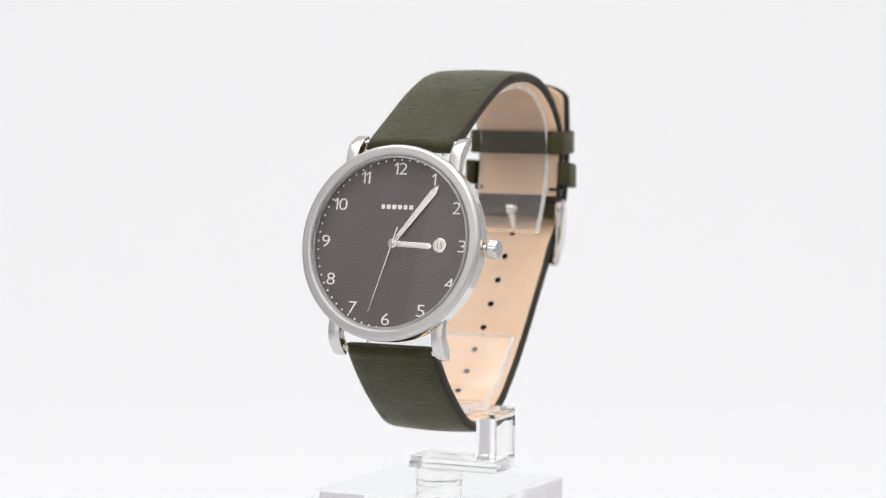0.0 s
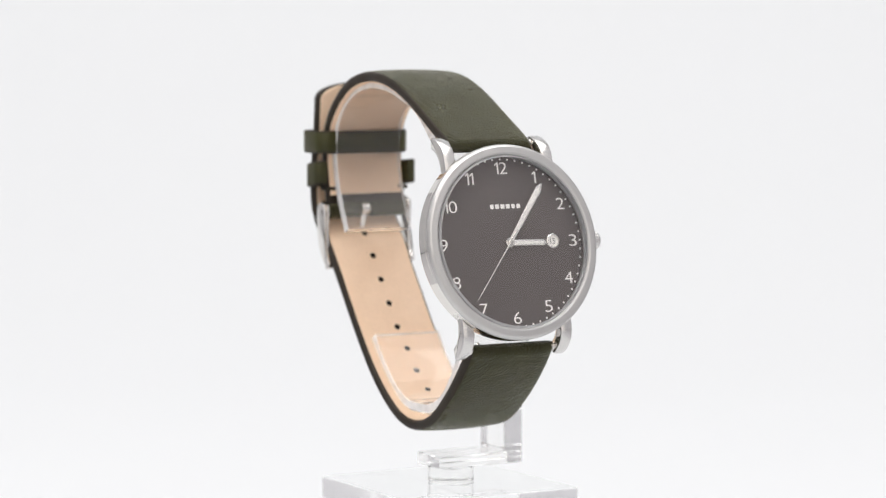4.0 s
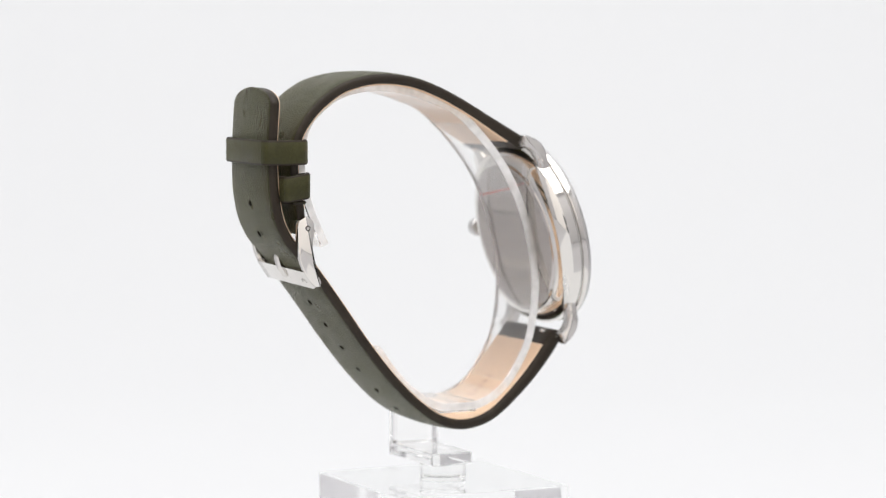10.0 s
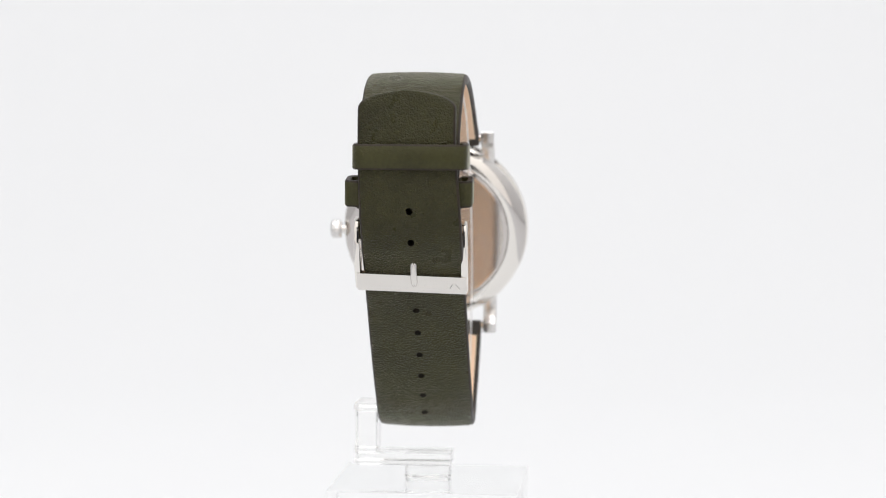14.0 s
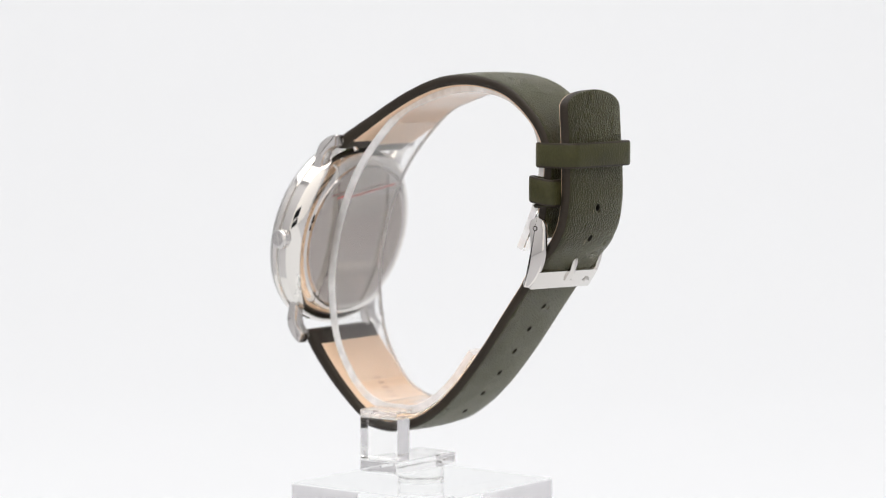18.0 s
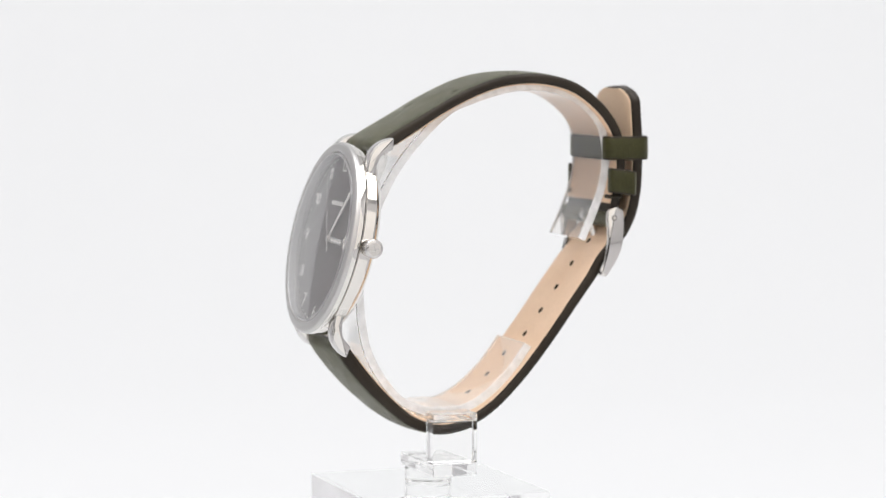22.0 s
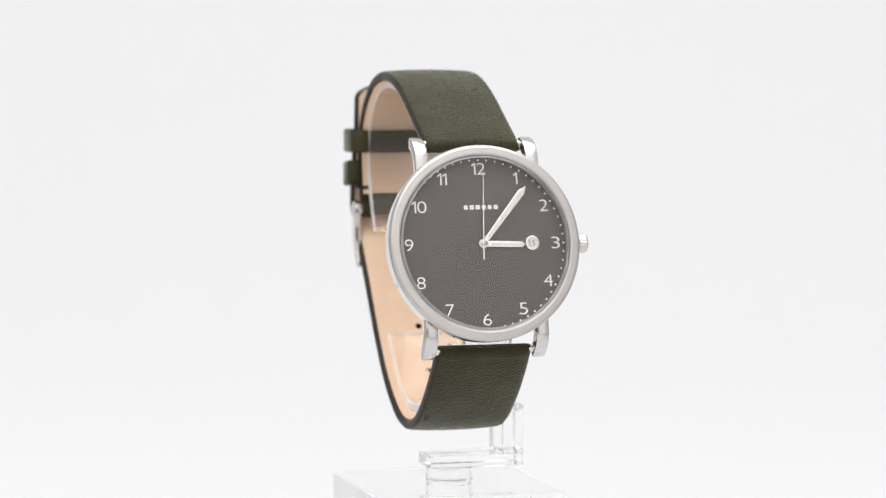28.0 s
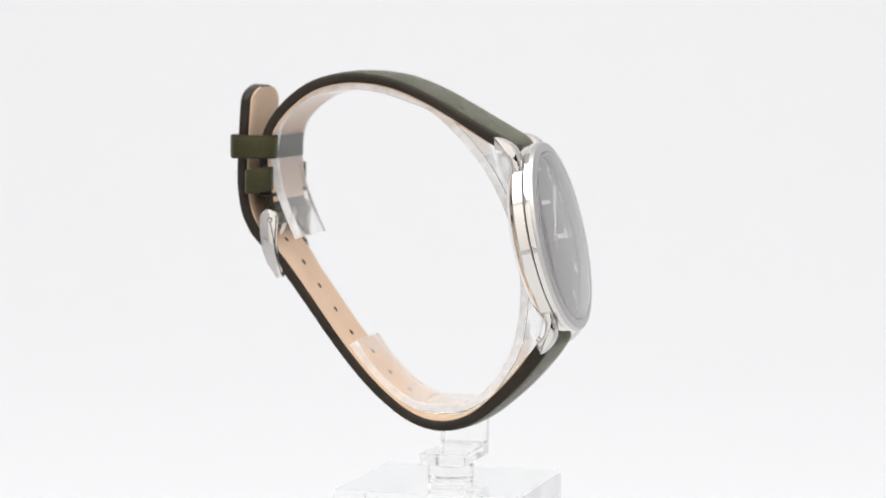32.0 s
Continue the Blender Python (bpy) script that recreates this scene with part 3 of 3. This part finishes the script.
def strap(w):
    def part(name, data, parent, label="", lie=askew):
        return link_part(name, (lie(data[0]) if lie else data[0], *data[1:]), parent, label)
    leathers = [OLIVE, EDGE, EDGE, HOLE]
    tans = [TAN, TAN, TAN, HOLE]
    # short piece, from the upper lugs to the buckle
    L = UPPER.length

    def thick(s):
        return 1.28 - 0.30 * min(1, s / 14) - 0.10 * min(1, max(0, (s - 50) / 20))
    v, f, k = ribbon(UPPER, SX, lambda s: 10.05 - 0.1 * s / L, lambda s: thick(s) + 0.25, lambda s: -thick(s) + 0.12, crown=0.4, roll=1.5)
    top = part("upper_strap", (v, f, leathers, k, 40, False), w, "olive green grained leather upper strap", bowed)
    v, f, k = ribbon(UPPER, SX, lambda s: 9.35, lambda s: -thick(s) + 0.2, lambda s: -thick(s) - 0.12, 4.2, L - 2.0, edge=((0.0, 0.4), (0.3, 1.0)))
    part("lining", (v, f, tans, k, 40, False), top, "tan leather lining", bowed)
    # fold round the buckle's bar
    part("strap_fold", (*tube([(SX - 9.7, 34.35, 7.3), (SX - 2.1, 34.35, 7.3)], 1.75, 20), OLIVE), top, "olive leather fold round the buckle bar", bowed)
    part("strap_fold", (*tube([(SX + 0.7, 34.35, 7.3), (SX + 9.7, 34.35, 7.3)], 1.75, 20), OLIVE), top, "", bowed)
    part("fold_band", (*loop(SX - 10.5, 33.55, SX + 10.5, 37.0, 11.75, 12.55, 0.4, 0.9, 1.1, 3.0),), top, "narrow olive leather band round the fold", None)

    # long piece, from the lower lugs under the stand, up through the buckle to its tip
    L2 = LOWER.length
    first = LOWER.nearest(28.55 - 0.75, -8.92 + 0.55)
    holes = [first + 6.05 * i for i in range(-5, 5)]

    def half(s):
        d = L2 - s
        full = 10.0 - 0.35 * min(1, max(0, s - 95) / 15)
        if d < 3.6:
            return full * max(0.0, 1 - ((3.6 - max(d, 0)) / 3.6) ** 2.1) ** 0.48
        return full

    def thick2(s):
        return 1.30 - 0.42 * min(1, s / 22) + 0.12 * min(1, max(0, s - 60) / 30)
    v, f, k = ribbon(LOWER, SX, half, lambda s: thick2(s) + 0.28 + 0.3 * min(1, s / 4) * max(0, 1 - max(0, s - 22) / 14), lambda s: -thick2(s) + 0.12, 0.1, holes=holes, crown=0.45, roll=1.5)
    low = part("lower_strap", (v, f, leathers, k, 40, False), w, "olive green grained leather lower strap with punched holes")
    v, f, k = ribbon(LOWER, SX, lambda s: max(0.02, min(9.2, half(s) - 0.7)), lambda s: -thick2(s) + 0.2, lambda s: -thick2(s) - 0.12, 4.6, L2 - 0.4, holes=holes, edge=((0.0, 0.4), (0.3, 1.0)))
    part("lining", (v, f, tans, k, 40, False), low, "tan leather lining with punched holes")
    # pressed mark on the lining near the lower lugs: plain bars
    for i in range(5):
        s = 15.0 + i * 1.6
        a, b = LOWER.at(s, -thick2(s) - 0.13), LOWER.at(s + 0.9, -thick2(s) - 0.13)
        v = [(SX - 1.0, *a), (SX + 1.0, *a), (SX + 1.0, *b), (SX - 1.0, *b)]
        v += [(x, *(LOWER.at(ss, -thick2(ss) + 0.05))) for x, ss in ((SX - 1.0, s), (SX + 1.0, s), (SX + 1.0, s + 0.9), (SX - 1.0, s + 0.9))]
        part("pressed_mark", (v, [(0, 1, 2, 3), (7, 6, 5, 4), (0, 4, 5, 1), (1, 5, 6, 2), (2, 6, 7, 3), (3, 7, 4, 0)], EMBOSS), low)

    # small release knobs of the spring bars
    for road, x, off in ((UPPER, SX + 6.5, 1.2), (LOWER, SX - 6.5, 1.2)):
        a, b = road.at(1.6, -off), road.at(1.6, -off - 0.9)
        part("release_knob", (*tube([(x, *a), (x, *b)], [0.62, 0.5], 14), POLISHED), top if road is UPPER else low, "tiny steel release knob")

    # keepers
    part("sliding_keeper", (*loop(-9.6, 33.2, 13.1, 43.4, 19.8, 24.8, 1.1, 2.9),), w, "olive leather sliding keeper loop", None)
    v, *more = loop(-10.4, 33.5, 14.9, 39.5, 12.7, 17.9, 1.15, 1.6, 1.9, 2.9)
    part("fixed_keeper", ([(x, y, z - 0.14 * (y - 36.3)) for x, y, z in v], *more), w, "olive leather fixed keeper loop", None)

    # buckle
    buckle = part("buckle", (*prism(bar_section(), SX - 11.0, SX + 10.7, 0.2, "x"), POLISHED, None, 30), w, "polished steel pin buckle", lie=cocked)
    # worn maker's mark on the bar: plain strokes
    n = Vector((4.0, -2.8)).normalized()
    for x, lean in ((-6.9, 0.35), (-5.6, -0.3), (-0.4, 0.0)):
        long = 0.5 if lean else 0.08
        c = Vector((34.02, -3.5)) + n * 0.02
        d = Vector((0.56, 0.83)) * long
        part("engraved_mark", (*tube([(x - lean, *(c - d)), (x + lean, *(c + d))], 0.07, 6), SATIN), buckle, lie=cocked)
    arm = Path([(34.75, 9.75), (34.72, 7.4), (34.85, 4.6), (34.7, 2.0), (34.05, -0.6), (32.95, -2.8), (31.5, -4.6)], 1)
    outline = []
    n = 22
    for sgn in (1, -1):
        for i in (range(n + 1) if sgn > 0 else range(n, -1, -1)):
            s = arm.length * i / n
            d = min(1.0, s / 2.1)
            wide = 1.95 * math.sqrt(max(0, 1 - (1 - d) ** 2)) - 0.42 * max(0.0, min(1, (s - 2.5) / 7)) - 0.65 * max(0, (s - 9) / 6)
            e = min(1.0, (arm.length - s) / 1.1)
            wide *= math.sqrt(max(0.0, 1 - (1 - e) ** 2))
            outline.append(arm.at(s, sgn * max(wide, 0.05)))
    for x in (SX - 11.2, SX + 9.9):
        a = part("buckle_arm", (*prism(outline, x, x + 1.2, 0.3, "x"), MIRROR, None, 30), buckle, "polished steel side arm", lie=cocked)
        # dark tube, proud of the arm, stands in for the shadowed rivet hole
        part("rivet_hole", (*tube([(x - 0.04, 34.35, 7.35), (x + 1.24, 34.35, 7.35)], 0.55, 16), EDGE), buckle, lie=cocked)
        part("rivet_pin", (*tube([(x - 0.10, 34.35, 7.35), (x + 1.30, 34.35, 7.35)], 0.36, 14), POLISHED), buckle, lie=cocked)
    part("buckle_bar", (*tube([(SX - 10.6, 34.35, 7.35), (SX + 10.6, 34.35, 7.35)], 0.8), POLISHED), buckle, "steel hinge bar", lie=cocked)
    part("tongue", (*tube([(1.7, 34.35, 7.4), (1.7, 34.9, 5.0), (1.7, 35.9, 2.2), (1.7, 36.05, 0.4), (1.7, 35.5, -1.4), (1.7, 34.4, -3.0), (1.7, 33.9, -3.5)], [0.95, 0.8, 0.78, 0.75, 0.72, 0.66, 0.45]), POLISHED, None, 50), buckle, "steel buckle tongue", lie=cocked)
    part("tongue_loop", (*tube([(0.8, 34.35, 7.35), (2.6, 34.35, 7.35)], 1.2, 18), POLISHED), buckle, lie=cocked)


def bar_section():
    a, b = Vector((34.5, -0.9)), Vector((32.0, -4.35))
    n = Vector((a.y - b.y, b.x - a.x)).normalized()
    return [tuple(a), tuple(b), tuple(b + n * 1.1), tuple(a + n * 1.0)]


def loop(x0, y0, x1, y1, z0, z1, t, r, sunk=0.0, lip=2.6):
    """A rounded band that stands round a strap, with softened rims; sunk: how deep its inner run is let into the strap."""
    def run(d, r):
        ps = rounded(x0 + d, y0 + d, x1 - d, y1 - d, r)
        if sunk:
            a, b = x0 + lip, x1 - lip
            ps[21:21] = [(a - 0.5, y0 + d), (a, y0 + d + sunk), (b, y0 + d + 1.5 * sunk), (b + 0.5, y0 + d)]
        return ps
    o, i, so = run(0.0, r), run(t, max(0.3, r - t)), run(0.25, r - 0.2)
    k = len(o)
    rings = [(i, z0 + 0.1), (so, z0), (o, z0 + 0.35), (o, z1 - 0.35), (so, z1), (i, z1 - 0.1)]
    v = [(x, y, z) for ps, z in rings for x, y in ps]
    f, slots = [], []
    for a in range(len(rings)):
        b = (a + 1) % len(rings)
        f += [(a * k + q, a * k + (q + 1) % k, b * k + (q + 1) % k, b * k + q) for q in range(k)]
        slots += [1 if a in (0, 1, 3, 4) else 0] * k
    return v, f, [OLIVE_SMOOTH, EDGE], slots


# ---- the clear stand and its block ----
RING = Path([(28.1, 3.4), (30.5, 8.6), (32.5, 14.0), (33.4, 19.5), (33.2, 23.6), (31.9, 27.6), (28.8, 30.9), (24.5, 33.5), (18.1, 34.75), (11.4, 34.2), (4.9, 32.3), (-1.8, 29.2), (-10.9, 19.8), (-16.4, 9.8), (-19.2, 0.0), (-19.8, -8.5), (-18.4, -18.0), (-14.7, -25.0), (-10.9, -29.0), (-6.4, -31.0), (-2.4, -31.2), (2.3, -30.9), (7.2, -28.3), (12.2, -23.7), (16.2, -18.4)], 1)


def stand_thing():
    st = thing("watch_stand", -48.0, "clear acrylic C-shaped display stand holding a wristwatch", "display stand")
    v, f, k = ribbon(RING, 2.1, lambda s: 8.0, lambda s: 0.3, lambda s: -1.55, edge=((0.0, 0.8), (0.2, 1.0)), step=1.0)
    part("holder_ring", (v, f, [RIBBON, RIM, RIBBON], k, 40, False), st, "clear curved acrylic ribbon").visible_shadow = False
    part("upper_arm", (*box(-5.2, -6.95, -33.1, 17.2, 2.8, -31.55, 0.5, 0.3), PALE, None, 10), st, "clear acrylic arm").visible_shadow = False
    part("post", (*box(12.5, -6.95, -41.9, 17.2, 2.8, -33.13, 0.5, 0.2), PALE, None, 10), st, "clear acrylic post").visible_shadow = False
    part("lower_arm", (*box(-3.2, -6.95, -44.5, 17.2, 2.8, -41.93, 0.5, 0.3), PALE, None, 10), st, "clear acrylic arm").visible_shadow = False
    m = Matrix.Translation((2.0, -2.6, 0))
    part("puck", (*lathe([(0, -44.53), (4.6, -44.53), (4.9, -44.8), (4.9, -47.7), (4.6, -48.0), (0, -48.0)], 48), PALE, None, 30), st, "clear acrylic disc", m).visible_shadow = False
    return st


def block_thing():
    bl = thing("acrylic_block", -108.0, "square clear acrylic block under a watch stand", "block")
    part("body", (*box(-18.1, -22.0, -108.0, 21.5, 17.4, -48.02, 0.5, 0.35), ACRYLIC, None, 10), bl).visible_shadow = False
    return bl


watch, hour_hand, minute_hand, second_hand = watch_thing()
stand = stand_thing()
block = block_thing()


def motions():
    times = [0.0, 0.1] + [0.5 * i for i in range(1, 64)] + [31.9, CLIP]
    for ob in (watch, stand, block):
        z = LIFT + BASE[ob] / 1000
        walk(ob, [(t, pose(0, 0, z, 0, 0, RATE * (t - FRONT))) for t in times])
    walk(hour_hand, [(0.0, hand_pose(watch, hour_hand, 91.6)), (CLIP, hand_pose(watch, hour_hand, 91.9))])
    walk(minute_hand, [(t, hand_pose(watch, minute_hand, 37.0 + 0.1 * t)) for t in (0.0, 8.0, 16.0, 24.0, CLIP)])
    # the seconds hand steps once a second, on the full second
    rows = [(0.0, hand_pose(watch, second_hand, 6 * 32.5)), (0.07, hand_pose(watch, second_hand, 6 * 33.0))]
    for i in range(1, 32):
        rows += [(i - 0.07, hand_pose(watch, second_hand, 6 * (32 + i))), (i + 0.07, hand_pose(watch, second_hand, 6 * (33 + i)))]
    rows += [(CLIP - 0.07, hand_pose(watch, second_hand, 6 * 64)), (CLIP, hand_pose(watch, second_hand, 6 * 64.5))]
    walk(second_hand, rows)


motions()
